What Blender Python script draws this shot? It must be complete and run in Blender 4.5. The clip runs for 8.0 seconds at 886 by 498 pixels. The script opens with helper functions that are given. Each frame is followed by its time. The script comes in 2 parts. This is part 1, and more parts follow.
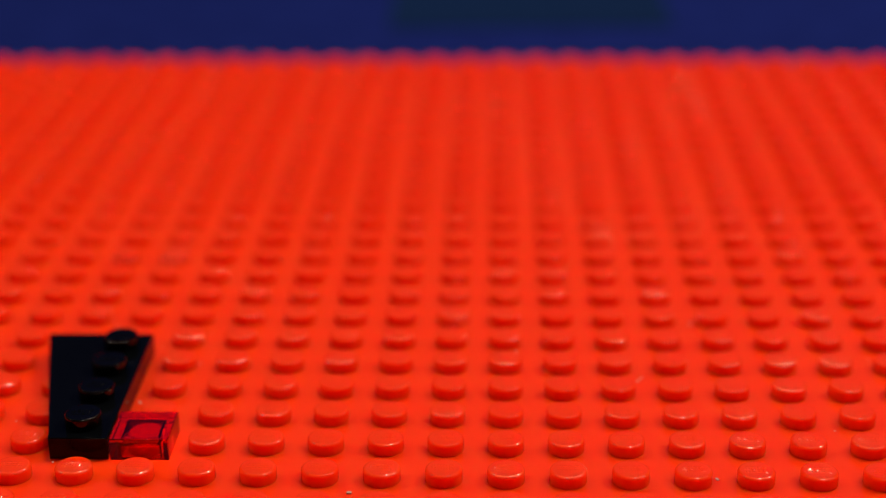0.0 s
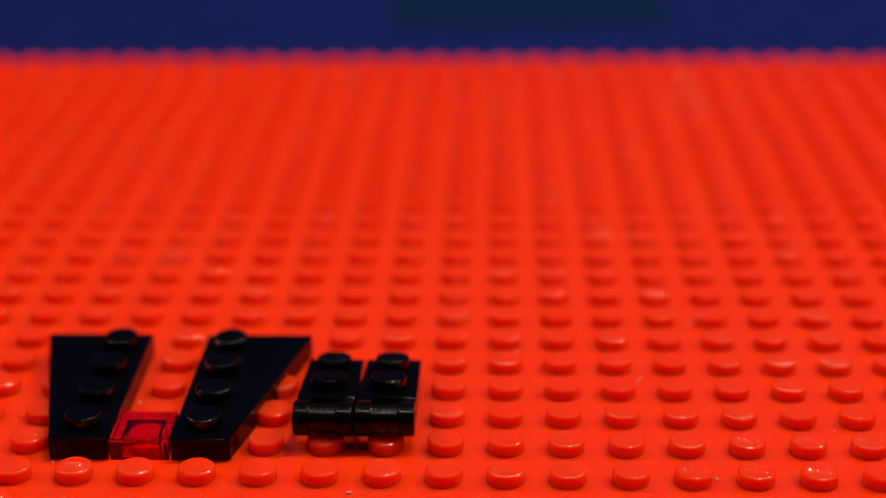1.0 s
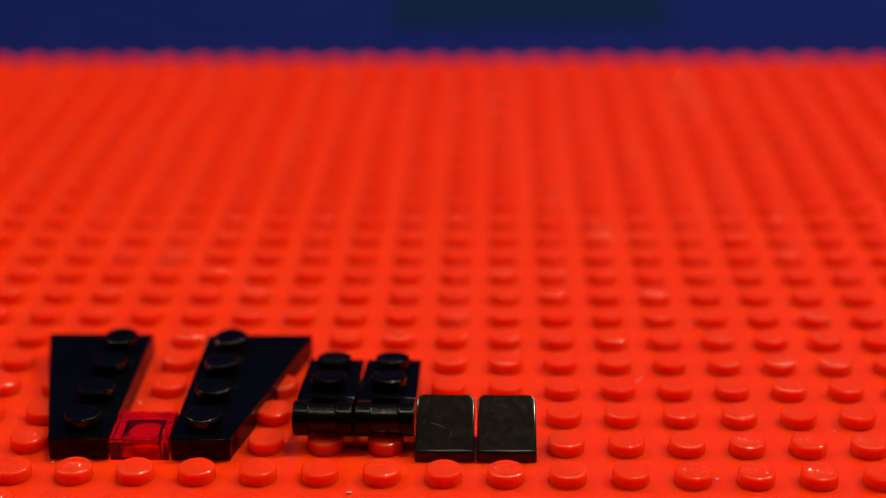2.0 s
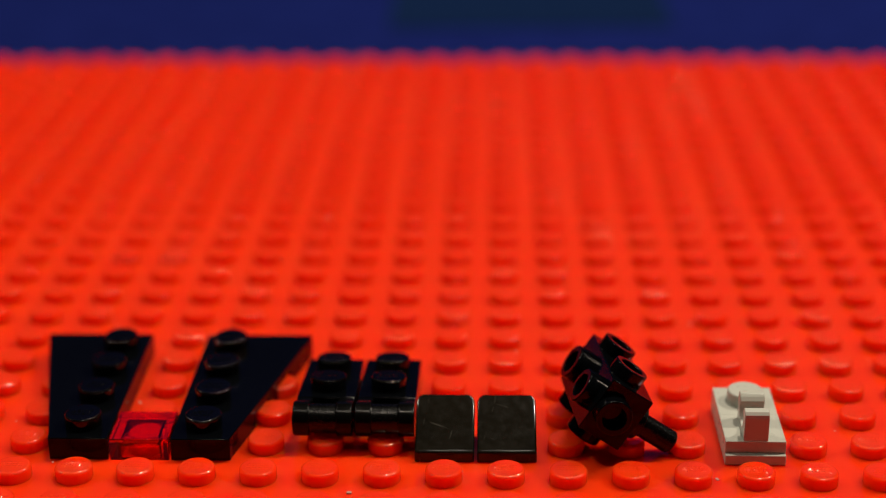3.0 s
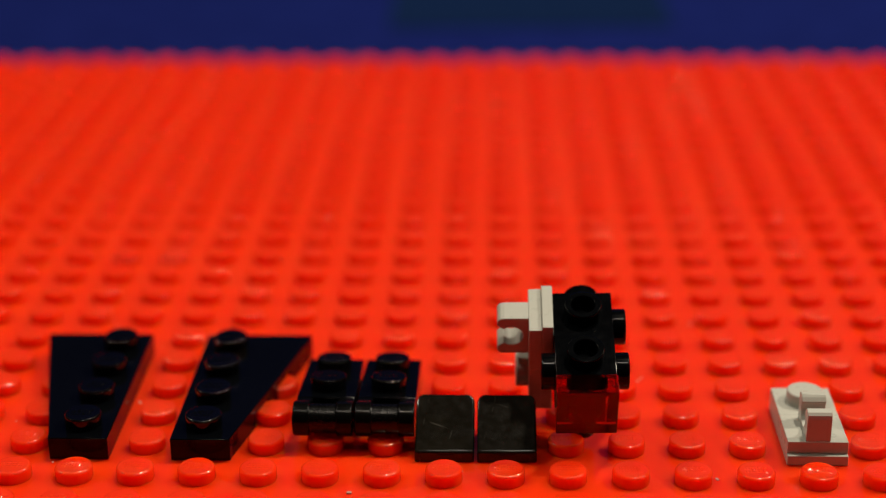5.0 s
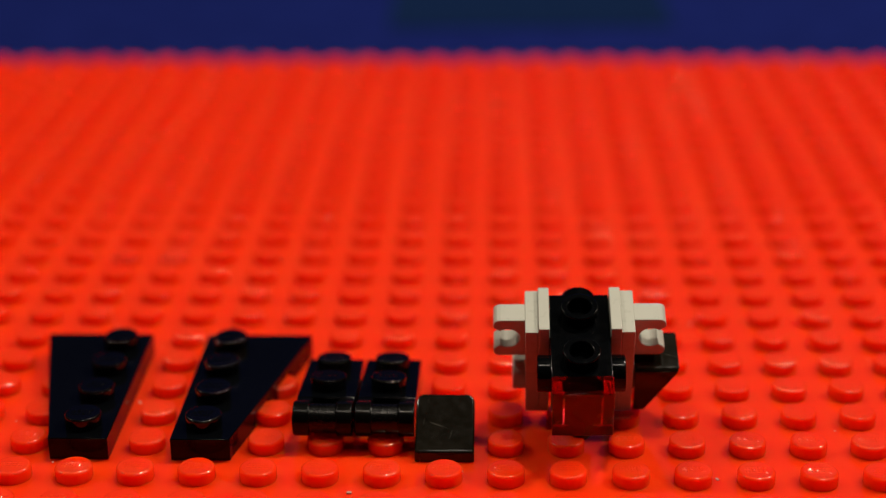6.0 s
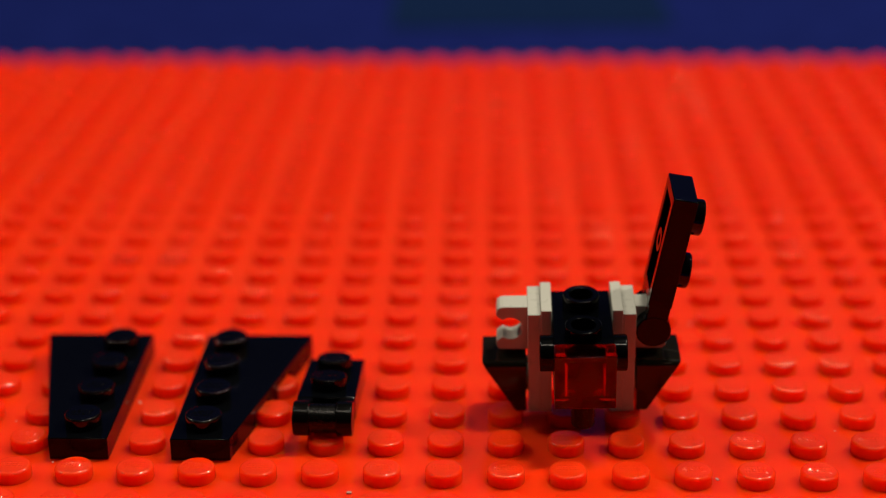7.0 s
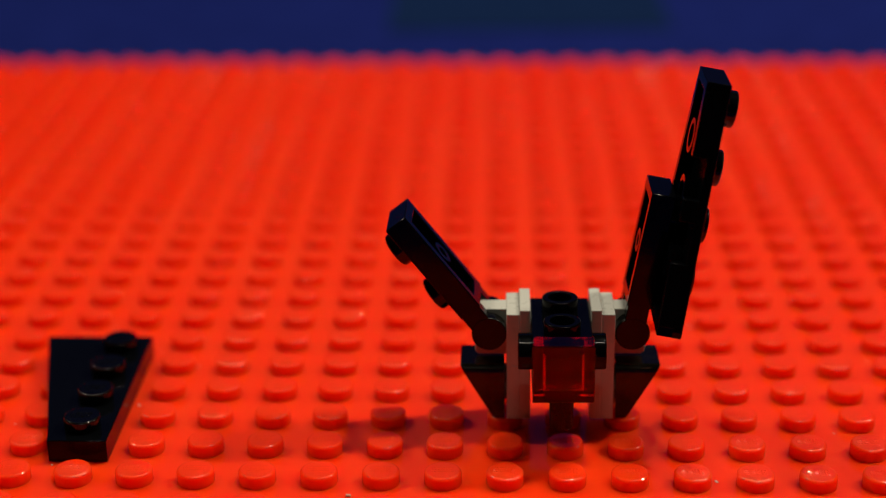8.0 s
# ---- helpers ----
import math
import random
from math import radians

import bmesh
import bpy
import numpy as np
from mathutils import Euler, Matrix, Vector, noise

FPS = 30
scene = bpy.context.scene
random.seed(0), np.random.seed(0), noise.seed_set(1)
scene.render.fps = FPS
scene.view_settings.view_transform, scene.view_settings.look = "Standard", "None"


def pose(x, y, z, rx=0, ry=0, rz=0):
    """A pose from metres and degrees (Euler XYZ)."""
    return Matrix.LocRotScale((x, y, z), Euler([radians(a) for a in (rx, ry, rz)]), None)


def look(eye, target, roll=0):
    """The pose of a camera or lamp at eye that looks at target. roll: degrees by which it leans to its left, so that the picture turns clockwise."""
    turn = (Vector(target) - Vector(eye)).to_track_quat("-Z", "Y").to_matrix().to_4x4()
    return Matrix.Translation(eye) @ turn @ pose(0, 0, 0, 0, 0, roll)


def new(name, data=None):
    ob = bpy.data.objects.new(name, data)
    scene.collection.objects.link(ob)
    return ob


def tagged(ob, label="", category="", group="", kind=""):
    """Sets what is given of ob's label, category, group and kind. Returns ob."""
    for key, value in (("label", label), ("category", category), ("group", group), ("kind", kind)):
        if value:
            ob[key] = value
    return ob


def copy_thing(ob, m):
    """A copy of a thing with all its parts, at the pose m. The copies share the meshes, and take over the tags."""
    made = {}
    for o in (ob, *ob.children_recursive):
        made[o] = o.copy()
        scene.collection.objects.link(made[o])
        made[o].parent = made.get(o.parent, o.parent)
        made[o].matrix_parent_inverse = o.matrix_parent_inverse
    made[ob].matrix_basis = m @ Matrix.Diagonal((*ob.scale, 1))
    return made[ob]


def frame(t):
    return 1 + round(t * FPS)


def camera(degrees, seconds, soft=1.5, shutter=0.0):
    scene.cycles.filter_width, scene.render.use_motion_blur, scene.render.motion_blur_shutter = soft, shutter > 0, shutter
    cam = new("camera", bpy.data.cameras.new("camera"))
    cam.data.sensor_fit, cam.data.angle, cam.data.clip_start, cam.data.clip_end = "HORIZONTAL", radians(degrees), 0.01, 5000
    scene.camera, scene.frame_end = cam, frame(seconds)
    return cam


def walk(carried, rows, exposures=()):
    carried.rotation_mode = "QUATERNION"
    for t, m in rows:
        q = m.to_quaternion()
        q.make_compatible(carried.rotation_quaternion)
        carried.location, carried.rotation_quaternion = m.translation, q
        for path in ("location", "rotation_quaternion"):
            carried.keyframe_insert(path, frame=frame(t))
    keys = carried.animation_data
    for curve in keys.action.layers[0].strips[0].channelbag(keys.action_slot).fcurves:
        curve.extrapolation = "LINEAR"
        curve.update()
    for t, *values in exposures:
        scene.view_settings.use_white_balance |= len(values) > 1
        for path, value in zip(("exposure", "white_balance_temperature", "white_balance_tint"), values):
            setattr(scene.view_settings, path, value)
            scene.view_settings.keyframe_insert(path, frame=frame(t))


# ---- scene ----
MM = 0.001


def eye_pose(right=0.0, down=0.0):
    """The camera's stand; right and down are small nudges of its picture, in units of 1/2909 radian."""
    yaw, pitch = radians(2.049) + right / 2909, radians(22.586) - down / 2909
    eye = Vector((-1.212, -183.853, 108.685)) * MM
    way = Vector((-math.sin(yaw) * math.cos(pitch), math.cos(yaw) * math.cos(pitch), -math.sin(pitch)))
    return look(eye, eye + way, -0.608)


# ---- camera: a tripod that is nudged a little twice ----
cam = camera(30.206, 8.0, soft=1.1)
cam.data.dof.use_dof = True
cam.data.dof.focus_distance = 0.2125
cam.data.dof.aperture_fstop = 9.5
STEP = 1 / FPS
stand, nudge_a, nudge_b, nudge_c = eye_pose(), eye_pose(3, 0), eye_pose(0, 1.5), eye_pose(-1.7, 4.5)
walk(cam, [(0, stand), (3.8, stand), (3.8 + STEP, nudge_a), (4.3, nudge_a), (4.3 + STEP, stand), (7.2, stand), (7.2 + STEP, nudge_b),
           (7.7, nudge_b), (7.7 + STEP, nudge_c), (8.0, nudge_c)])

# ---- light: a dim room with small ceiling downlights ----
world = bpy.data.worlds.new("room_air")
scene.world = world
world.use_nodes = True
world.node_tree.nodes["Background"].inputs[0].default_value = (1.0, 0.85, 0.7, 1)
world.node_tree.nodes["Background"].inputs[1].default_value = 0.02


def downlight(x, y, watts, size, colour=(1.0, 0.87, 0.70)):
    lamp = bpy.data.lights.new("downlight", "AREA")
    lamp.shape, lamp.size, lamp.energy, lamp.color = "DISK", size, watts, colour
    new("downlight", lamp).matrix_basis = look((x, y, 1.66), (0.8 * x, 0.8 * y, 0))


downlight(1.40, 0.52, 35, 0.1)
downlight(-1.40, 0.55, 21.5, 0.1)
downlight(0.34, 0.34, 19.5, 0.1)
tube = bpy.data.lights.new("tube_light", "AREA")
tube.shape, tube.size, tube.size_y, tube.energy, tube.color = "RECTANGLE", 0.4, 0.03, 3.6, (1.0, 0.87, 0.70)
new("tube_light", tube).matrix_basis = look((0.0, -0.32, 1.66), (0.0, -0.3, 0))
scene.view_settings.exposure = 0.0


# ---- materials ----
def plastic(name, colour, rough=0.15, fleck=0.05, scratch=0.0, grain=900.0, bump=0.02, spec=0.5):
    """Moulded plastic: faint mottling, worn gloss and, if asked, fine scratches."""
    mat = bpy.data.materials.new(name)
    mat.use_nodes = True
    nt = mat.node_tree
    b = nt.nodes["Principled BSDF"]
    co = nt.nodes.new("ShaderNodeTexCoord")
    n1 = nt.nodes.new("ShaderNodeTexNoise")
    n1.inputs["Scale"].default_value, n1.inputs["Detail"].default_value = 90.0, 3.0
    n2 = nt.nodes.new("ShaderNodeTexNoise")
    n2.inputs["Scale"].default_value, n2.inputs["Detail"].default_value = grain, 4.0
    for n in (n1, n2):
        nt.links.new(co.outputs["Object"], n.inputs["Vector"])
    mix = nt.nodes.new("ShaderNodeMix")
    mix.data_type = "RGBA"
    mix.inputs[6].default_value = (*[c * (1 - fleck) for c in colour], 1)
    mix.inputs[7].default_value = (*[min(1.0, c * (1 + fleck)) for c in colour], 1)
    nt.links.new(n1.outputs["Fac"], mix.inputs[0])
    nt.links.new(mix.outputs[2], b.inputs["Base Color"])
    ramp = nt.nodes.new("ShaderNodeMapRange")
    ramp.inputs["From Min"].default_value, ramp.inputs["From Max"].default_value = 0.3, 0.7
    ramp.inputs["To Min"].default_value, ramp.inputs["To Max"].default_value = rough * 0.8, rough * 1.35
    nt.links.new(n2.outputs["Fac"], ramp.inputs["Value"])
    nt.links.new(ramp.outputs["Result"], b.inputs["Roughness"])
    bp = nt.nodes.new("ShaderNodeBump")
    bp.inputs["Strength"].default_value, bp.inputs["Distance"].default_value = bump, 0.0002
    if scratch:
        vo = nt.nodes.new("ShaderNodeTexWave")
        vo.inputs["Scale"].default_value, vo.inputs["Distortion"].default_value = 260.0, 22.0
        vo.inputs["Detail"].default_value, vo.inputs["Detail Scale"].default_value = 3.0, 0.35
        nt.links.new(co.outputs["Object"], vo.inputs["Vector"])
        pw = nt.nodes.new("ShaderNodeMath")
        pw.operation, pw.inputs[1].default_value = "POWER", 9.0
        nt.links.new(vo.outputs["Fac"], pw.inputs[0])
        ad = nt.nodes.new("ShaderNodeMath")
        ad.operation, ad.inputs[1].default_value = "MULTIPLY_ADD", scratch
        nt.links.new(pw.outputs[0], ad.inputs[0])
        nt.links.new(n2.outputs["Fac"], ad.inputs[2])
        nt.links.new(ad.outputs[0], bp.inputs["Height"])
    else:
        nt.links.new(n2.outputs["Fac"], bp.inputs["Height"])
    if scratch > 0.4:
        marks = None
        info, spot = nt.nodes.new("ShaderNodeObjectInfo"), nt.nodes.new("ShaderNodeVectorMath")
        spot.operation = "ADD"
        nt.links.new(co.outputs["Object"], spot.inputs[0])
        nt.links.new(info.outputs["Random"], spot.inputs[1])
        for turn, size in ((0.5, 95.0), (2.0, 70.0)):
            mp = nt.nodes.new("ShaderNodeMapping")
            mp.inputs["Rotation"].default_value = (0.2, 0.3, turn)
            nt.links.new(spot.outputs["Vector"], mp.inputs["Vector"])
            wv = nt.nodes.new("ShaderNodeTexWave")
            wv.inputs["Scale"].default_value, wv.inputs["Distortion"].default_value, wv.inputs["Detail"].default_value = size, 2.5, 2.0
            nt.links.new(mp.outputs["Vector"], wv.inputs["Vector"])
            p2 = nt.nodes.new("ShaderNodeMath")
            p2.operation, p2.inputs[1].default_value = "POWER", 420.0
            nt.links.new(wv.outputs["Fac"], p2.inputs[0])
            n3 = nt.nodes.new("ShaderNodeTexNoise")
            n3.inputs["Scale"].default_value = 330.0
            nt.links.new(mp.outputs["Vector"], n3.inputs["Vector"])
            st = nt.nodes.new("ShaderNodeMapRange")
            st.inputs["From Min"].default_value, st.inputs["From Max"].default_value = 0.54, 0.68
            nt.links.new(n3.outputs["Fac"], st.inputs["Value"])
            mu = nt.nodes.new("ShaderNodeMath")
            mu.operation = "MULTIPLY"
            nt.links.new(p2.outputs[0], mu.inputs[0])
            nt.links.new(st.outputs["Result"], mu.inputs[1])
            if marks is None:
                marks = mu
            else:
                mx = nt.nodes.new("ShaderNodeMath")
                mx.operation = "MAXIMUM"
                nt.links.new(marks.outputs[0], mx.inputs[0])
                nt.links.new(mu.outputs[0], mx.inputs[1])
                marks = mx
        wear = nt.nodes.new("ShaderNodeMix")
        wear.data_type = "RGBA"
        wear.inputs[7].default_value = (0.045, 0.042, 0.035, 1)
        nt.links.new(marks.outputs[0], wear.inputs[0])
        nt.links.new(mix.outputs[2], wear.inputs[6])
        nt.links.new(wear.outputs[2], b.inputs["Base Color"])
    nt.links.new(bp.outputs["Normal"], b.inputs["Normal"])
    b.inputs["Specular IOR Level"].default_value = spec
    return mat


def clear_plastic(name, colour):
    mat = plastic(name, colour, 0.03, 0.03, 0, 600, 0.01)
    b = mat.node_tree.nodes["Principled BSDF"]
    b.inputs["Transmission Weight"].default_value, b.inputs["IOR"].default_value = 1.0, 1.5
    return mat


def red_plastic(name, stud):
    """Slightly translucent red plastic; the small studs let more light through than the sheet."""
    mat = plastic(name, (0.71, 0.031, 0.0032), 0.075, 0.03, 0, 500, 0.003, 0.6 if stud else 0.4)
    nt = mat.node_tree
    b = nt.nodes["Principled BSDF"]
    b.inputs["Subsurface Weight"].default_value = 1.0
    b.inputs["Subsurface Radius"].default_value = (1.0, 0.15, 0.06)
    b.inputs["Subsurface Scale"].default_value = 0.0055 if stud else 0.003
    return mat


RED = red_plastic("red_plastic", False)
STUD_RED = red_plastic("stud_red_plastic", True)
STUD_BLACK = plastic("stud_black_plastic", (0.0012, 0.0014, 0.0018), 0.065, 0.2, 0, 700, 0.006, 0.3)
BLACK = plastic("black_plastic", (0.0011, 0.0014, 0.0019), 0.1, 0.2, 0, 700, 0.006, 0.15)
SATIN = plastic("satin_black_plastic", (0.0015, 0.0015, 0.0015), 0.17, 0.2, 0, 400, 0.004, 0.17)
FROSTED = plastic("frosted_black_plastic", (0.0012, 0.0012, 0.0012), 0.22, 0.2, 0, 3200, 0.16, 0.28)
WORN = plastic("worn_black_plastic", (0.0066, 0.0056, 0.0036), 0.11, 0.3, 0.5, 900, 0.012, 0.34)
GREY = plastic("grey_plastic", (0.385, 0.395, 0.35), 0.3, 0.015, 0, 700, 0.02, 0.25)
CLEAR_RED = clear_plastic("clear_red_plastic", (0.36, 0.012, 0.02))
CLOTH = plastic("blue_cloth", (0.0056, 0.0103, 0.080), 0.9, 0.25, 0, 1400, 0.3, 0.0)
DARK_PATCH = plastic("dark_patch", (0.004, 0.0115, 0.042), 0.9, 0.2, 0, 900, 0.1, 0.0)
CEILING = plastic("ceiling_paint", (0.11, 0.095, 0.07), 0.9, 0.05, 0, 60, 0.1, 0.1)
WOOD = plastic("table_wood", (0.10, 0.06, 0.035), 0.4, 0.4, 0, 120, 0.1)
PAINT = plastic("wall_paint", (0.012, 0.0102, 0.0085), 0.8, 0.05, 0, 60, 0.1, 0.2)
DUST = plastic("pale_dust", (0.42, 0.25, 0.2), 0.9, 0.1, 0, 900, 0.2, 0.1)


# ---- mesh helpers, in millimetres ----
def mesh_of(name, bm, mat):
    bmesh.ops.recalc_face_normals(bm, faces=bm.faces)
    bmesh.ops.scale(bm, vec=(MM, MM, MM), verts=bm.verts)
    me = bpy.data.meshes.new(name)
    bm.to_mesh(me)
    bm.free()
    me.materials.append(mat)
    return me


def part(name, bm, mat, parent, label=""):
    ob = new(name, mesh_of(name, bm, mat) if isinstance(bm, bmesh.types.BMesh) else bm)
    ob.parent = parent
    return tagged(ob, label)


def thing(name, label, category, group=""):
    ob = new(name)
    ob.empty_display_size = 0.004
    return tagged(ob, label, category, group)


def add(bm, piece):
    """Joins one closed solid to a mesh."""
    bmesh.ops.recalc_face_normals(piece, faces=piece.faces)
    me = bpy.data.meshes.new("tmp")
    piece.to_mesh(me)
    piece.free()
    bm.from_mesh(me)
    bpy.data.meshes.remove(me)
    return bm


def rounded(done):
    """Rounded edges shade softly between the flat faces that they join."""
    for f in done["faces"]:
        f.smooth = True


def prism(points, lo, hi, axis="z", bevel=0.15, seg=2):
    """An outline pushed along an axis, with rounded edges."""
    bm = bmesh.new()
    put = {"z": lambda a, b, c: (a, b, c), "x": lambda a, b, c: (c, a, b), "y": lambda a, b, c: (b, c, a)}[axis]
    low = [bm.verts.new(put(a, b, lo)) for a, b in points]
    top = [bm.verts.new(put(a, b, hi)) for a, b in points]
    bm.faces.new(low)
    bm.faces.new(top)
    n = len(points)
    for i in range(n):
        bm.faces.new((low[i], low[(i + 1) % n], top[(i + 1) % n], top[i]))
    bmesh.ops.recalc_face_normals(bm, faces=bm.faces)
    if bevel:
        sharp = [e for e in bm.edges if e.calc_face_angle(0) > 0.6]
        rounded(bmesh.ops.bevel(bm, geom=sharp, offset=bevel, segments=seg, profile=0.5, affect="EDGES", clamp_overlap=True))
    return bm


def box(x0, x1, y0, y1, z0, z1, bevel=0.15, seg=2):
    return prism([(x0, y0), (x1, y0), (x1, y1), (x0, y1)], z0, z1, "z", bevel, seg)


def lathe(profile, seg=40):
    """A profile of (radius, height) turned round z; a radius of 0 closes it."""
    bm = bmesh.new()
    rings, rows = [], [profile[0]]
    for (r0, h0), (r1, h1) in zip(profile, profile[1:]):
        # long straight flanks keep their own shading up to the edges
        if r0 > 0 and r1 > 0 and abs(h1 - h0) > 0.5:
            f = 0.06 / math.hypot(r1 - r0, h1 - h0)
            rows += [(r0 + f * (r1 - r0), h0 + f * (h1 - h0)), (r1 + f * (r0 - r1), h1 + f * (h0 - h1))]
        rows.append((r1, h1))
    for r, h in rows:
        if r == 0:
            rings.append([bm.verts.new((0, 0, h))])
        else:
            rings.append([bm.verts.new((r * math.cos(2 * math.pi * k / seg), r * math.sin(2 * math.pi * k / seg), h)) for k in range(seg)])
    for a, b in zip(rings, rings[1:]):
        for k in range(seg):
            q = [a[k % len(a)], a[(k + 1) % len(a)], b[(k + 1) % len(b)], b[k % len(b)]]
            q = list(dict.fromkeys(q))
            if len(q) > 2:
                f = bm.faces.new(q)
                f.smooth = len(a) > 1 and len(b) > 1 and a[0].co.z != b[0].co.z
    bmesh.ops.recalc_face_normals(bm, faces=bm.faces)
    return bm


def moved(bm, m):
    bmesh.ops.transform(bm, matrix=m, verts=bm.verts)
    return bm


def mm(x, y, z, rx=0, ry=0, rz=0):
    """A pose in millimetres and degrees, for things."""
    return pose(x * MM, y * MM, z * MM, rx, ry, rz)


def arc(cx, cy, r, a0, a1, n):
    return [(cx + r * math.cos(radians(a0 + (a1 - a0) * k / n)), cy + r * math.sin(radians(a0 + (a1 - a0) * k / n))) for k in range(n + 1)]


def stud_mesh(seg=40, marks=True, r=2.42, h=1.75, rim=0.27, root=0.05):
    """A solid stud with a rounded rim and, if asked, a worn low relief on its top that stands for the maker's mark."""
    flank = [(0, -root), (r, -root), (r, h - rim)] + [(r - rim * (1 - math.cos(radians(a))), h - rim * (1 - math.sin(radians(a)))) for a in (22, 45, 68)] + [(r - rim, h)]
    if not marks:
        return lathe(flank + [(0, h)], seg)
    bm = lathe(flank, seg)
    edges = [e for e in bm.edges if e.is_boundary]
    rnd, nx, ny, step = random.Random(5), 22, 11, 0.15
    grid = []
    for j in range(ny):
        row = []
        for i in range(nx):
            inside = 0 < i < nx - 1 and 0 < j < ny - 1
            stroke = (j in (1, 2, 5, 8, 9) and i % 5 and rnd.random() < 0.75) or (i % 5 == 1 and rnd.random() < 0.8)
            row.append(bm.verts.new(((i - (nx - 1) / 2) * step, (j - (ny - 1) / 2) * step, h + (rnd.uniform(0.02, 0.065) if inside and stroke else 0))))
        grid.append(row)
    for j in range(ny - 1):
        for i in range(nx - 1):
            bm.faces.new((grid[j][i], grid[j][i + 1], grid[j + 1][i + 1], grid[j + 1][i]))
    rim_loop = grid[0] + [row[-1] for row in grid[1:]] + grid[-1][-2::-1] + [row[0] for row in grid[-2:0:-1]]
    edges += [bm.edges.get((u, v)) for u, v in zip(rim_loop, rim_loop[1:] + rim_loop[:1])]
    bmesh.ops.triangle_fill(bm, use_beauty=True, use_dissolve=False, edges=edges)
    return bm


def hollow_stud(h=1.75, r=2.42, hole=1.58):
    return lathe([(r, -0.05), (r, h - 0.16), (r - 0.05, h - 0.05), (r - 0.16, h), (hole + 0.1, h), (hole, h - 0.1), (hole, -1.4), (0, -1.4)], 40)


PLATE = 3.2


# ---- the setting ----
def setting():
    bm = bmesh.new()
    # blue cloth: lies under the baseplate and sweeps up behind it
    prof = [(-260.0, 0.0), (250.0, 0.0)]
    prof += [(760.0 + 90 * math.sin(radians(a)), 90 - 90 * math.cos(radians(a))) for a in range(0, 91, 6)]
    prof += [(852.0, 300.0), (854.0, 620.0)]
    low = [(y, z) for y, z in prof]
    loop = low + [(y + (1.2 if z > 1 else 0), z - (0 if z > 1 else 1.2)) for y, z in reversed(low)]
    va = [bm.verts.new((-560, y, z - 2.32)) for y, z in loop]
    vb = [bm.verts.new((560, y, z - 2.32)) for y, z in loop]
    n = len(loop)
    for i in range(n):
        f = bm.faces.new((va[i], va[(i + 1) % n], vb[(i + 1) % n], vb[i]))
        f.smooth = True
    bm.faces.new(va)
    bm.faces.new(vb)
    cloth = new("backdrop", mesh_of("backdrop", bm, CLOTH))
    tagged(cloth, "dark blue cloth sweep behind the red baseplate", "backdrop", kind="structure")
    table = thing("table", "plain brown wooden table under the blue cloth", "table")
    part("tabletop", box(-700, 700, -330, 920, -32, -3.6, 2), WOOD, table)
    for x in (-650, 650):
        for y in (-280, 870):
            part("leg", box(x - 30, x + 30, y - 30, y + 30, -752, -32, 2), WOOD, table)
    for name, b in (("floor", (-2300, 2300, -2000, 2600, -852, -752)), ("ceiling", (-2300, 2300, -2000, 2600, 1700, 1800)),
                    ("wall_west", (-2400, -2300, -2000, 2600, -752, 1700)), ("wall_east", (2300, 2400, -2000, 2600, -752, 1700)),
                    ("wall_south", (-2300, 2300, -2100, -2000, -752, 1700)), ("wall_north", (-2300, 2300, 2600, 2700, -752, 1700))):
        ob = new(name, mesh_of(name, box(*b, 0), {"floor": WOOD, "ceiling": CEILING}.get(name, PAINT)))
        tagged(ob, "plain warm-painted room surface" if name != "floor" else "plain brown wooden floor", name.split("_")[0], kind="structure")
    # thin sheet added only to make a darker patch on the far cloth
    card = new("card", mesh_of("card", box(-37, 37, 0, 60, -0.4, 0, 0.1), DARK_PATCH))
    card.matrix_basis = mm(7.5, 233, -1.9, 0, 0, 1)
    tagged(card, "thin sheet added as a darker patch on the blue cloth", "card")


# ---- the small pieces: each is built at its own origin ----
def shell(outline, inner, depth=1.3, height=PLATE, bevel=0.13):
    """A plate, open below: one closed skin, its lid as thick as depth."""
    bm, loops = bmesh.new(), []
    for pts, z in ((inner, 0.0), (outline, 0.0), (outline, height), (inner, height - depth)):
        loops.append([bm.verts.new((x, y, z)) for x, y in pts])
    n = len(outline)
    for a, b in ((0, 1), (1, 2), (3, 0)):
        for k in range(n):
            bm.faces.new((loops[a][k], loops[a][(k + 1) % n], loops[b][(k + 1) % n], loops[b][k]))
    bm.faces.new(loops[2])
    bm.faces.new(loops[3])
    bmesh.ops.recalc_face_normals(bm, faces=bm.faces)
    sharp = [e for e in bm.edges if e.calc_face_angle(0) > 0.6]
    rounded(bmesh.ops.bevel(bm, geom=sharp, offset=bevel, segments=2, profile=0.5, affect="EDGES", clamp_overlap=True))
    return bm


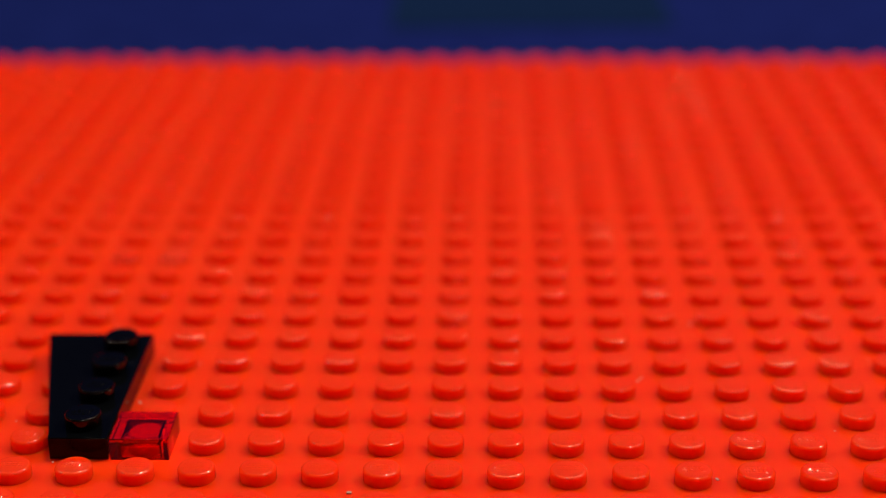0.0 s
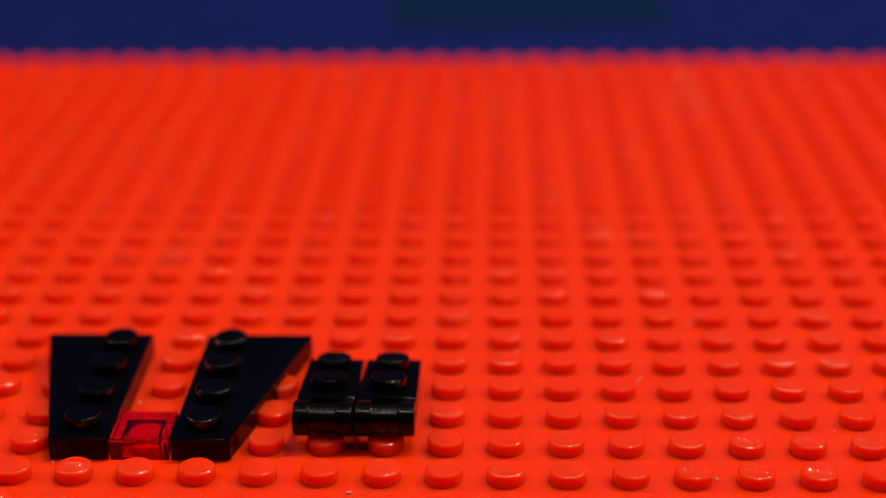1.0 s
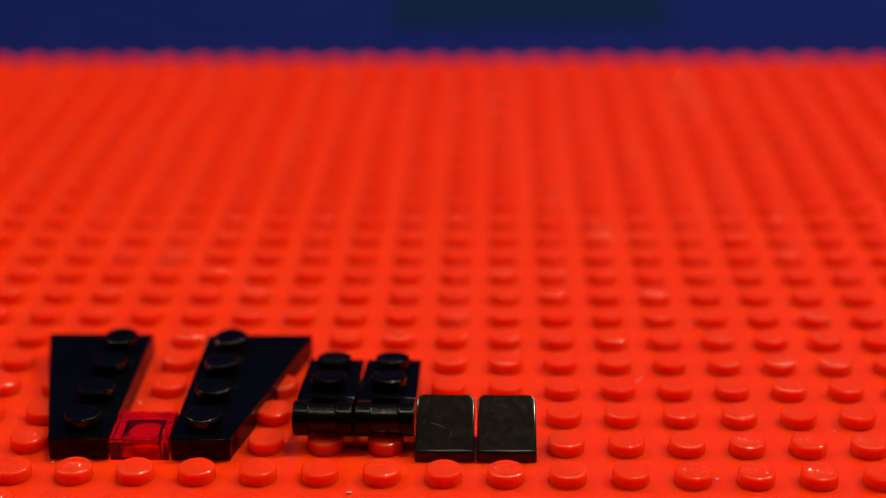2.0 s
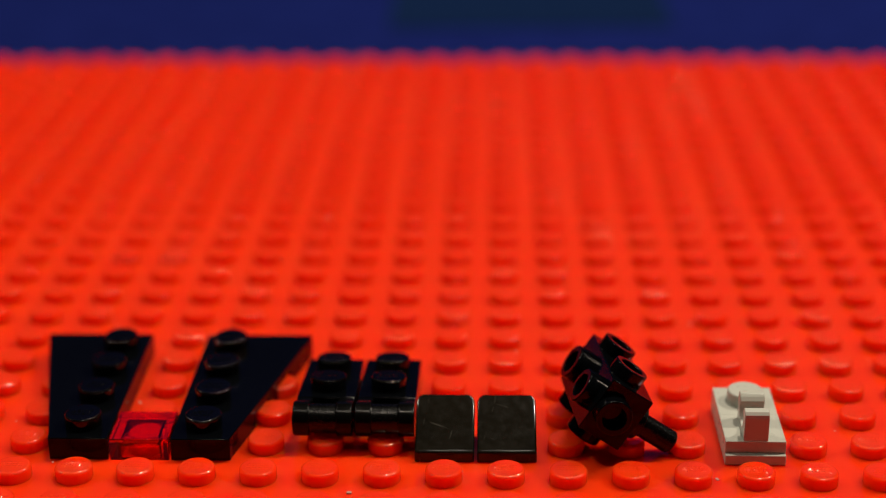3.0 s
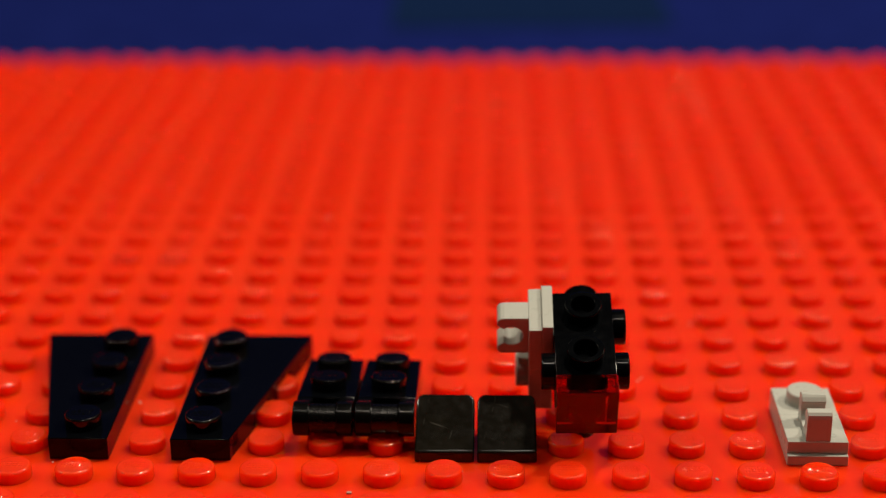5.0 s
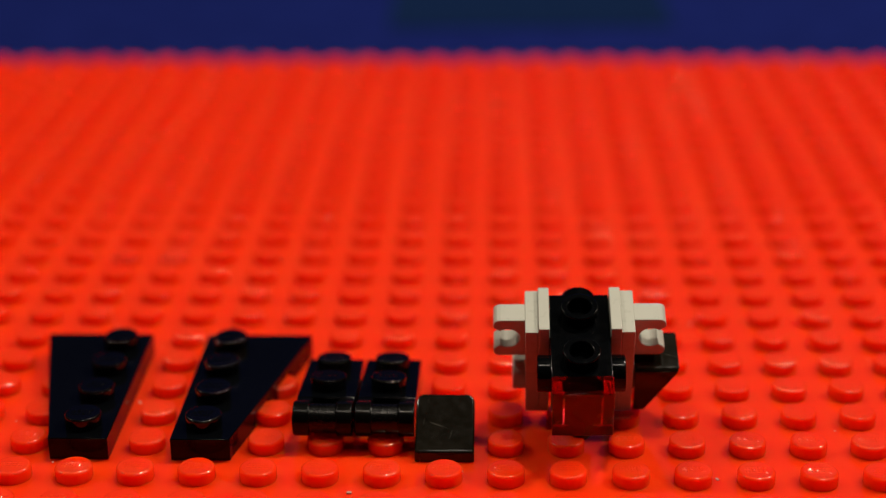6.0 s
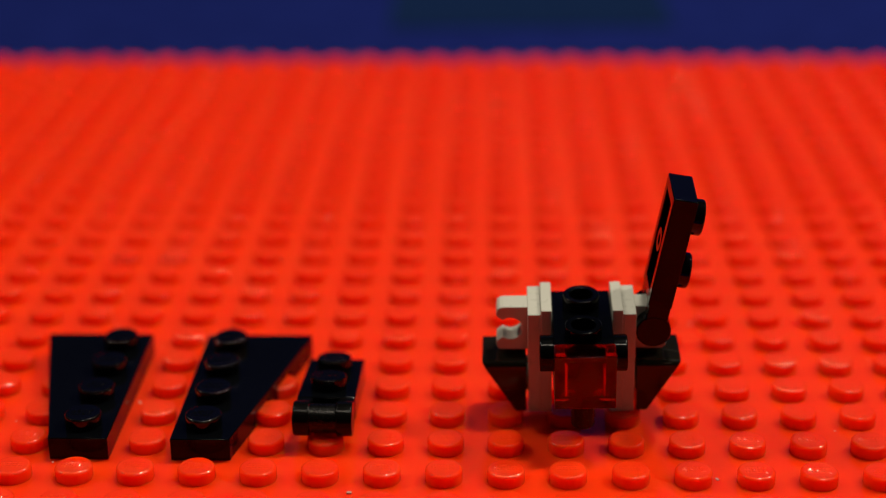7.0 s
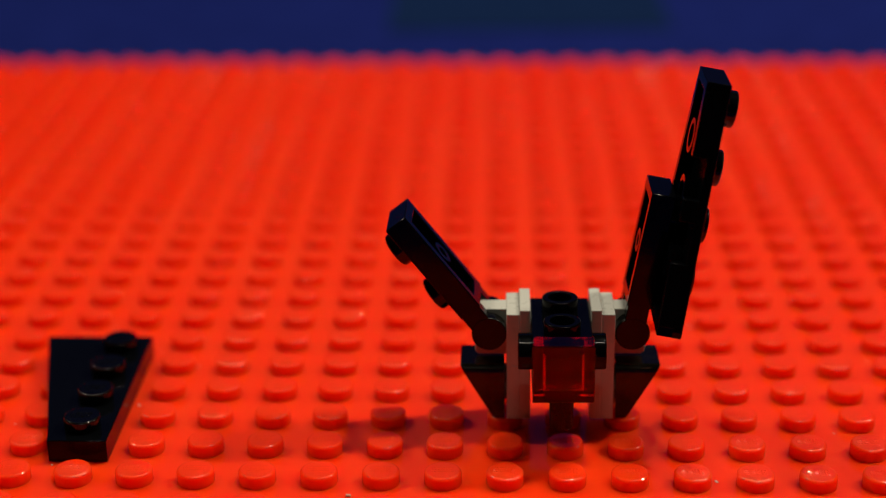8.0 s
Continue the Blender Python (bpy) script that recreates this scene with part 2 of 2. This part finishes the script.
def wedge_plate(side, label):
    """side 1: the wide end spreads to +x; -1: to -x. Narrow end at y 0."""
    ob = thing("wedge_plate", label, "toy brick", "wedge plates")
    s = side
    out = [(-3.95 * s, 0.05), (3.95 * s, 0.05), (4.2 * s, 1.6), (11.5 * s, 31.0), (11.5 * s, 31.85), (-3.95 * s, 31.85)]
    plate = part("plate", prism(out, 1.9, PLATE, "z", 0.13), BLACK, ob)
    slant = lambda y: 4.2 + (y - 1.6) * 7.3 / 29.4
    part("wall", prism([(-3.93 * s, 0.07), (3.93 * s, 0.07), (4.1 * s, 1.4), (-3.93 * s, 1.4)], 0, 2.1, "z", 0.08), BLACK, plate)
    part("wall", prism([(-3.93 * s, 1.3), (-2.6 * s, 1.3), (-2.6 * s, 30.6), (-3.93 * s, 30.6)], 0, 2.1, "z", 0.08), BLACK, plate)
    part("wall", prism([(-3.93 * s, 30.5), (11.3 * s, 30.5), (11.48 * s, 31.83), (-3.93 * s, 31.83)], 0, 2.1, "z", 0.08), BLACK, plate)
    # the slanting wall is notched where it crosses the studs below
    for y0, y1 in ((1.3, 9.4), (14.6, 17.4), (22.6, 30.6)):
        part("wall", prism([(slant(y0) * s - 1.3 * s, y0), (slant(y0) * s - 0.02 * s, y0), (slant(y1) * s - 0.02 * s, y1), (slant(y1) * s - 1.3 * s, y1)], 0, 2.1, "z", 0.08), BLACK, plate)
    for x, y in ((1.0, 8), (3.2, 15), (4.6, 24)):
        part("tube", moved(lathe([(2.3, 0.1), (2.3, 2.0), (1.55, 2.0), (1.55, 0.1), (2.3, 0.1)], 24), Matrix.Translation((x * s, y, 0))), BLACK, plate)
    me = mesh_of("stud", stud_mesh(), STUD_BLACK)
    for y in (4, 12, 20, 28):
        part("stud", me, BLACK, ob).location = (0, y * MM, PLATE * MM)
    return ob


def handle_plate():
    ob = thing("handle_plate", "glossy black one-by-two plate with a handle bar on its end", "toy brick", "handle plates")
    out, inn = [(-3.95, 0), (3.95, 0), (3.95, 15.9), (-3.95, 15.9)], [(-2.5, 1.5), (2.5, 1.5), (2.5, 14.4), (-2.5, 14.4)]
    plate = part("plate", shell(out, inn), BLACK, ob)
    part("pin", moved(lathe([(1.6, 0.1), (1.6, 2.0), (0.8, 2.0), (0.8, 0.1), (1.6, 0.1)], 24), Matrix.Translation((0, 8, 0))), BLACK, plate)
    me = mesh_of("stud", stud_mesh(), STUD_BLACK)
    for y in (4, 12):
        part("stud", me, BLACK, ob).location = (0, y * MM, PLATE * MM)
    # two cheeks hold a thinner bar between them
    bm = bmesh.new()
    turn = Matrix.Translation((0, -3.8, 1.6)) @ Matrix.Rotation(radians(90), 4, "Y")
    for x0, x1 in ((-3.95, -1.75), (1.75, 3.95)):
        add(bm, moved(lathe([(0, x0), (2.15, x0), (2.33, x0 + 0.18), (2.33, x1 - 0.12), (2.2, x1), (0, x1)], 36), turn))
        add(bm, box(x0 + 0.06, x1 - 0.06, -3.8, 0.6, 0.2, 3.1, 0.12))
    grip = part("handle", bm, SATIN, ob)
    part("bar", moved(lathe([(0, -2), (2.0, -2), (2.0, 2), (0, 2)], 36), turn), FROSTED, grip, "thinner frosted black bar")
    return ob


def slope():
    ob = thing("slope_brick", "small scuffed black slope brick with a polished sloping face", "toy brick", "slope bricks")
    out = [(-3.9, 0.3), (-3.7, 0.1), (3.7, 0.1), (3.9, 0.3)] + arc(2.95, 6.95, 0.95, 0, 90, 5) + arc(-2.95, 6.95, 0.95, 90, 180, 5)
    bm = prism(out, 0, 9, "z", 0)
    for v in bm.verts:
        if v.co.z > 5:
            v.co.z = 1.5 + (v.co.y - 0.1) * 4.55 / 7.8
    top = [e for e in bm.edges if all(v.co.z > 1 for v in e.verts) and e.calc_face_angle(0) > 0.4 and sum(abs(f.normal.z) > 0.3 for f in e.link_faces) == 1]
    rounded(bmesh.ops.bevel(bm, geom=top, offset=0.3, segments=4, profile=0.5, affect="EDGES", clamp_overlap=True))
    part("body", bm, WORN, ob)
    return ob


def clip_plate():
    ob = thing("clip_plate", "light grey one-by-two plate with a stud and an open clip", "toy brick", "clip plates")
    bm = box(-3.95, 3.95, 0, 15.9, 0, 1.45, 0.12)
    add(bm, box(-3.9, 3.9, 0.62, 15.85, 1.3, 1.75, 0))
    add(bm, box(-3.93, 3.93, 0.6, 8.0, 1.5, PLATE, 0.1))
    add(bm, box(-3.93, 3.93, 7.99, 15.88, 1.5, PLATE - 0.03, 0.1))
    part("plate", bm, GREY, ob)
    part("stud", stud_mesh(40, False), GREY, ob).location = (0, 12 * MM, (PLATE - 0.03) * MM)
    c, top = (4.0, 5.5), 7.4
    hole = arc(c[0], c[1], 1.62, 140, 400, 20)
    left = [(0.7, 2.9), (0.7, top - 1.0), (0.8, top - 0.5), (1.1, top - 0.15), (1.6, top), (2.0, top), (2.35, top - 0.3)]
    right = [(5.65, top - 0.3), (6.0, top), (6.6, top), (7.0, top - 0.12), (7.3, top - 0.5), (7.3, 2.9)]
    part("clip", prism(left + hole + right, -1.6, 1.6, "x", 0.1, 1), GREY, ob)
    return ob


def clear_tile():
    ob = thing("clear_tile", "transparent dark red one-by-one tile", "toy brick")
    bm, loops = bmesh.new(), []
    for r, z in ((2.6, 0.0), (3.93, 0.0), (3.93, 3.15), (2.3, 2.0), (2.6, 1.7)):
        loops.append([bm.verts.new((sx * r, sy * r, z)) for sx, sy in ((-1, -1), (1, -1), (1, 1), (-1, 1))])
    for a, b in ((0, 1), (1, 2), (3, 4), (4, 0)):
        for k in range(4):
            bm.faces.new((loops[a][k], loops[a][(k + 1) % 4], loops[b][(k + 1) % 4], loops[b][k]))
    bm.faces.new(loops[2])
    bm.faces.new(loops[3])
    bmesh.ops.recalc_face_normals(bm, faces=bm.faces)
    rounded(bmesh.ops.bevel(bm, geom=[e for e in bm.edges if max(abs(v.co.x) for v in e.verts) > 3], offset=0.12, segments=2, profile=0.5, affect="EDGES", clamp_overlap=True))
    part("body", bm, CLEAR_RED, ob).visible_shadow = False
    return ob


def stud_block():
    """The core: a block with hollow studs on every side and a short bar below. Origin: middle of its top."""
    ob = thing("stud_block", "glossy black block with hollow studs and a short bar", "toy brick")
    bm = shell([(-3.95, -7.95), (3.95, -7.95), (3.95, 7.95), (-3.95, 7.95)], [(-2.5, 0.9), (2.5, 0.9), (2.5, 6.5), (-2.5, 6.5)], 4.4, 6.4, 0.14)
    moved(bm, Matrix.Translation((0, 0, -6.4)))
    part("body", bm, BLACK, ob)
    me = mesh_of("stud", hollow_stud(), BLACK)
    for m in ([Matrix.Translation((0, y * MM, 0)) for y in (-4, 4)]
              + [mm(s * 3.95, y, -2.6, 0, 90 * s, 0) for s in (-1, 1) for y in (-4, 4)]
              + [mm(0, 7.95, -2.6, -90, 0, 0), mm(0, -7.95, -2.6, 90, 0, 0)]):
        part("stud", me, BLACK, ob).matrix_basis = m
    part("bar", moved(lathe([(0, -12.9), (1.35, -12.9), (1.59, -12.65), (1.59, -7.4), (2.35, -7.4), (2.42, -7.3), (2.42, -6.2), (0, -6.2)], 32), Matrix.Translation((0, -5.3, 0))), FROSTED, ob,
         "short black bar with a frosted streak")
    return ob


# ---- where each piece lies, waits and sits in the finished toy ----
def jump(rows, t, m):
    """From the last pose to m within a tenth of a second after t, as pieces do in stop motion."""
    a = rows[-1][1]
    rows.append((t, a))
    qa, qb = a.to_quaternion(), m.to_quaternion()
    turn = qa.rotation_difference(qb).angle
    steps = 1 if min(turn, 2 * math.pi - turn) < 1.5 else 2 if min(turn, 2 * math.pi - turn) < 3.0 else 3
    for k in range(1, steps):
        rows.append((t + k * STEP, Matrix.LocRotScale(a.translation.lerp(m.translation, k / steps), qa.slerp(qb, k / steps), None)))
    rows.append((t + steps * STEP, m))


def waiting(k):
    """A place on the blue cloth, beside the baseplate."""
    return mm(190 + 30 * (k % 4), -40 + 45 * (k // 4), -2.3)


SHIP = [(5.7, mm(9.69, 10.29, 15.45, 20.1, -0.8, -0.2)), (6.2, mm(10.55, 11.17, 15.23, 21.9, -0.3, 1.2)),
        (6.7, mm(10.05, 13.72, 16.31, 5.6, -1.0, -0.1)), (7.2, mm(9.35, 14.56, 16.33, 1.5, -0.7, -0.8)),
        (7.7, mm(7.34, 13.29, 16.80, -1.8, -0.3, 0.1))]


def basis(x, y, z, at):
    m = Matrix((x, y, z)).transposed().to_4x4()
    m.translation = Vector(at) * MM
    return m


def side_seat(s):
    """The clip plate on the block's side, clip end up, clip outwards (s 1: +x)."""
    return basis((0, -s, 0), (0, 0, -1), (s, 0, 0), (s * 4.0, 4, 1.4))


def slope_seat(s):
    return basis((0, s, 0), (0, 0, 1), (s, 0, 0), (s * 7.45, 4, -14.6))


def wing_seat(s, lean):
    a = radians(lean)
    d, n = Vector((s * math.sin(a), 0, math.cos(a))), Vector((s * math.cos(a), 0, -math.sin(a)))
    x = d.cross(n)
    bar = Vector((s * 9.5, 4, -2.0))
    return basis(x, d, n, bar + 3.8 * d - 1.6 * n)


TILE_SEAT = basis((1, 0, 0), (0, 0, 1), (0, -1, 0), (0, -8.05, -2.7))


def motions():
    ride = lambda rows, seat, first=0: [jump(rows, t, ship @ seat) for t, ship in SHIP[first:]]
    end = lambda rows: rows + [(8.0, rows[-1][1])]
    # lifted pose in the hidden stretch, before the last piece of the hull is on
    built = mm(10.2, 11.0, 15.4, 20.5, -0.6, 0.3)

    r = [(0, waiting(0))]
    jump(r, 0.0, mm(-40.2, 4.2, 0.02))
    flip = basis((-1, 0, 0), (0, -1, 0), (0, 0, 1), (-0.5, 31.75, PLATE))
    jump(r, 7.7, SHIP[4][1] @ wing_seat(1, WING_R + 0.5) @ flip)
    walk(wedge_b, end(r))

    for k, (ob, t_in, t_out, x, s) in enumerate(((handle_b, 0.9, 6.7, -16.05, 1), (handle_a, 0.5, 7.2, -24.3, -1))):
        r = [(0, waiting(1 + k))]
        jump(r, t_in, mm(x, 12.43, 1.87, -7.6, 0.3, -0.2))
        first = 2 if s > 0 else 3
        for t, ship in SHIP[first:]:
            jump(r, t, ship @ wing_seat(s, WING_R if s > 0 else WING_L))
        walk(ob, end(r))

    for k, (ob, t_in, x, s, first) in enumerate(((slope_a, 1.4, -8.07, -1, 1), (slope_b, 1.9, 0.15, 1, 0))):
        r = [(0, waiting(3 + k))]
        jump(r, t_in, mm(x, 4.25, 0.02, 0, 0, 0.4 * s))
        ride(r, slope_seat(s), first)
        walk(ob, end(r))

    for k, (ob, t_in, t_on, x, s) in enumerate(((clip_a, 2.9, 4.8, 32.5, -1), (clip_b, 3.3, 5.3, 40.55, 1))):
        r = [(0, waiting(5 + k))]
        jump(r, t_in, mm(x, 4.1, 0.02, 0, 0, -0.3))
        jump(r, t_on, built @ side_seat(s))
        ride(r, side_seat(s))
        walk(ob, end(r))

    held = mm(*BLOCK[3])
    r = [(0, waiting(7) @ mm(0, 0, 12.95))]
    jump(r, 2.4, mm(*BLOCK[0]))
    jump(r, 2.9, mm(*BLOCK[1]))
    jump(r, 3.8, mm(*BLOCK[2]))
    jump(r, 4.3, held)
    jump(r, 4.8, built)
    for t, ship in SHIP:
        jump(r, t, ship)
    walk(block, end(r))

    r = [(0, mm(-48.3, 8.1, 0.02))]
    jump(r, 4.3, held @ TILE_SEAT)
    jump(r, 4.8, built @ TILE_SEAT)
    ride(r, TILE_SEAT)
    walk(tile, end(r))


WING_R, WING_L = 10.5, 38.0
BLOCK = [(9.99, 12.09, 7.83, -3.8, -64.1, 5.6), (10.66, 11.72, 8.64, -6.3, -54.8, 11.6),
         (15.01, 28.70, 7.88, -0.8, -66.8, -55.6), (12.34, 19.64, 9.44, 3.6, -51.4, -22.7)]

setting()
wedge_a = wedge_plate(-1, "glossy black wedge plate standing alone on the baseplate")
wedge_a.matrix_basis = mm(-56.4, 4.3, 0.02)
wedge_b = wedge_plate(1, "glossy black wedge plate that joins the toy's raised wing")
handle_a = handle_plate()
handle_b = copy_thing(handle_a, Matrix())
slope_a = slope()
slope_b = copy_thing(slope_a, Matrix())
clip_a = clip_plate()
clip_b = copy_thing(clip_a, Matrix())
block = stud_block()
tile = clear_tile()


# ---- the baseplate, with its studs ----
def sag(y):
    """The plate is a little bowed: how far it droops towards its near and far ends."""
    return -0.8 * (max(0, y - 60) / 136) ** 2 - 0.8 * (max(0, -y - 4) / 56) ** 2


def baseplate():
    ob = thing("baseplate", "bright red studded plastic baseplate, square, slightly dusty", "baseplate")
    sheet = box(-131.9, 123.9, -59.9, 195.9, -1.5, 0, 0.2)
    for y in list(range(-52, 0, 8)) + list(range(60, 196, 8)):
        bmesh.ops.bisect_plane(sheet, geom=sheet.verts[:] + sheet.edges[:] + sheet.faces[:], plane_co=(0, y, 0), plane_no=(0, 1, 0))
    for v in sheet.verts:
        v.co.z += sag(v.co.y)
    part("sheet", sheet, RED, ob)
    near = mesh_of("stud", stud_mesh(40, False, rim=0.42, root=1.45), STUD_RED)
    marked = mesh_of("stud", stud_mesh(40, True, rim=0.42, root=1.45), STUD_RED)
    far = stud_mesh(20, False, rim=0.3, root=1.4)
    tmp = bpy.data.meshes.new("far")
    far.to_mesh(tmp)
    far.free()
    rest = bmesh.new()
    for j in range(-7, 25):
        for i in range(-16, 16):
            if -1 <= j <= 11 and -12 <= i <= 10:
                part("stud", marked if j < 3 else near, STUD_RED, ob).matrix_basis = mm(8 * i, 8 * j, sag(8 * j), 0, 0, (i * 37 + j * 17) % 7 - 3)
            else:
                n0 = len(rest.verts)
                rest.from_mesh(tmp)
                rest.verts.ensure_lookup_table()
                for v in rest.verts[n0:]:
                    v.co.x += 8 * i
                    v.co.y += 8 * j
                    v.co.z += sag(8 * j)
    tagged(part("studs", rest, STUD_RED, ob), kind="stuff")
    bpy.data.meshes.remove(tmp)
    return ob


baseplate()


def dust():
    bm, rnd = bmesh.new(), random.Random(11)
    for _ in range(46):
        x, y = rnd.uniform(-70, 70), rnd.uniform(-2, 60)
        if min(abs((x + 4) % 8 - 4), 9) < 2.6 and abs((y + 4) % 8 - 4) < 2.6:
            continue
        s = rnd.uniform(0.06, 0.17)
        add(bm, moved(box(-s * rnd.uniform(1, 2.4), s, -s, s, 0, s * 0.6, 0), Matrix.Translation((x, y, 0.0)) @ Matrix.Rotation(rnd.uniform(0, 3), 4, "Z")))
    add(bm, moved(box(-0.35, 0.3, -0.22, 0.2, 0, 0.25, 0.08), Matrix.Translation((-19.9, -3.7, 0))))
    ob = new("dust", mesh_of("dust", bm, DUST))
    tagged(ob, "pale dust flecks scattered over the red baseplate", "dust", kind="stuff")


dust()
motions()
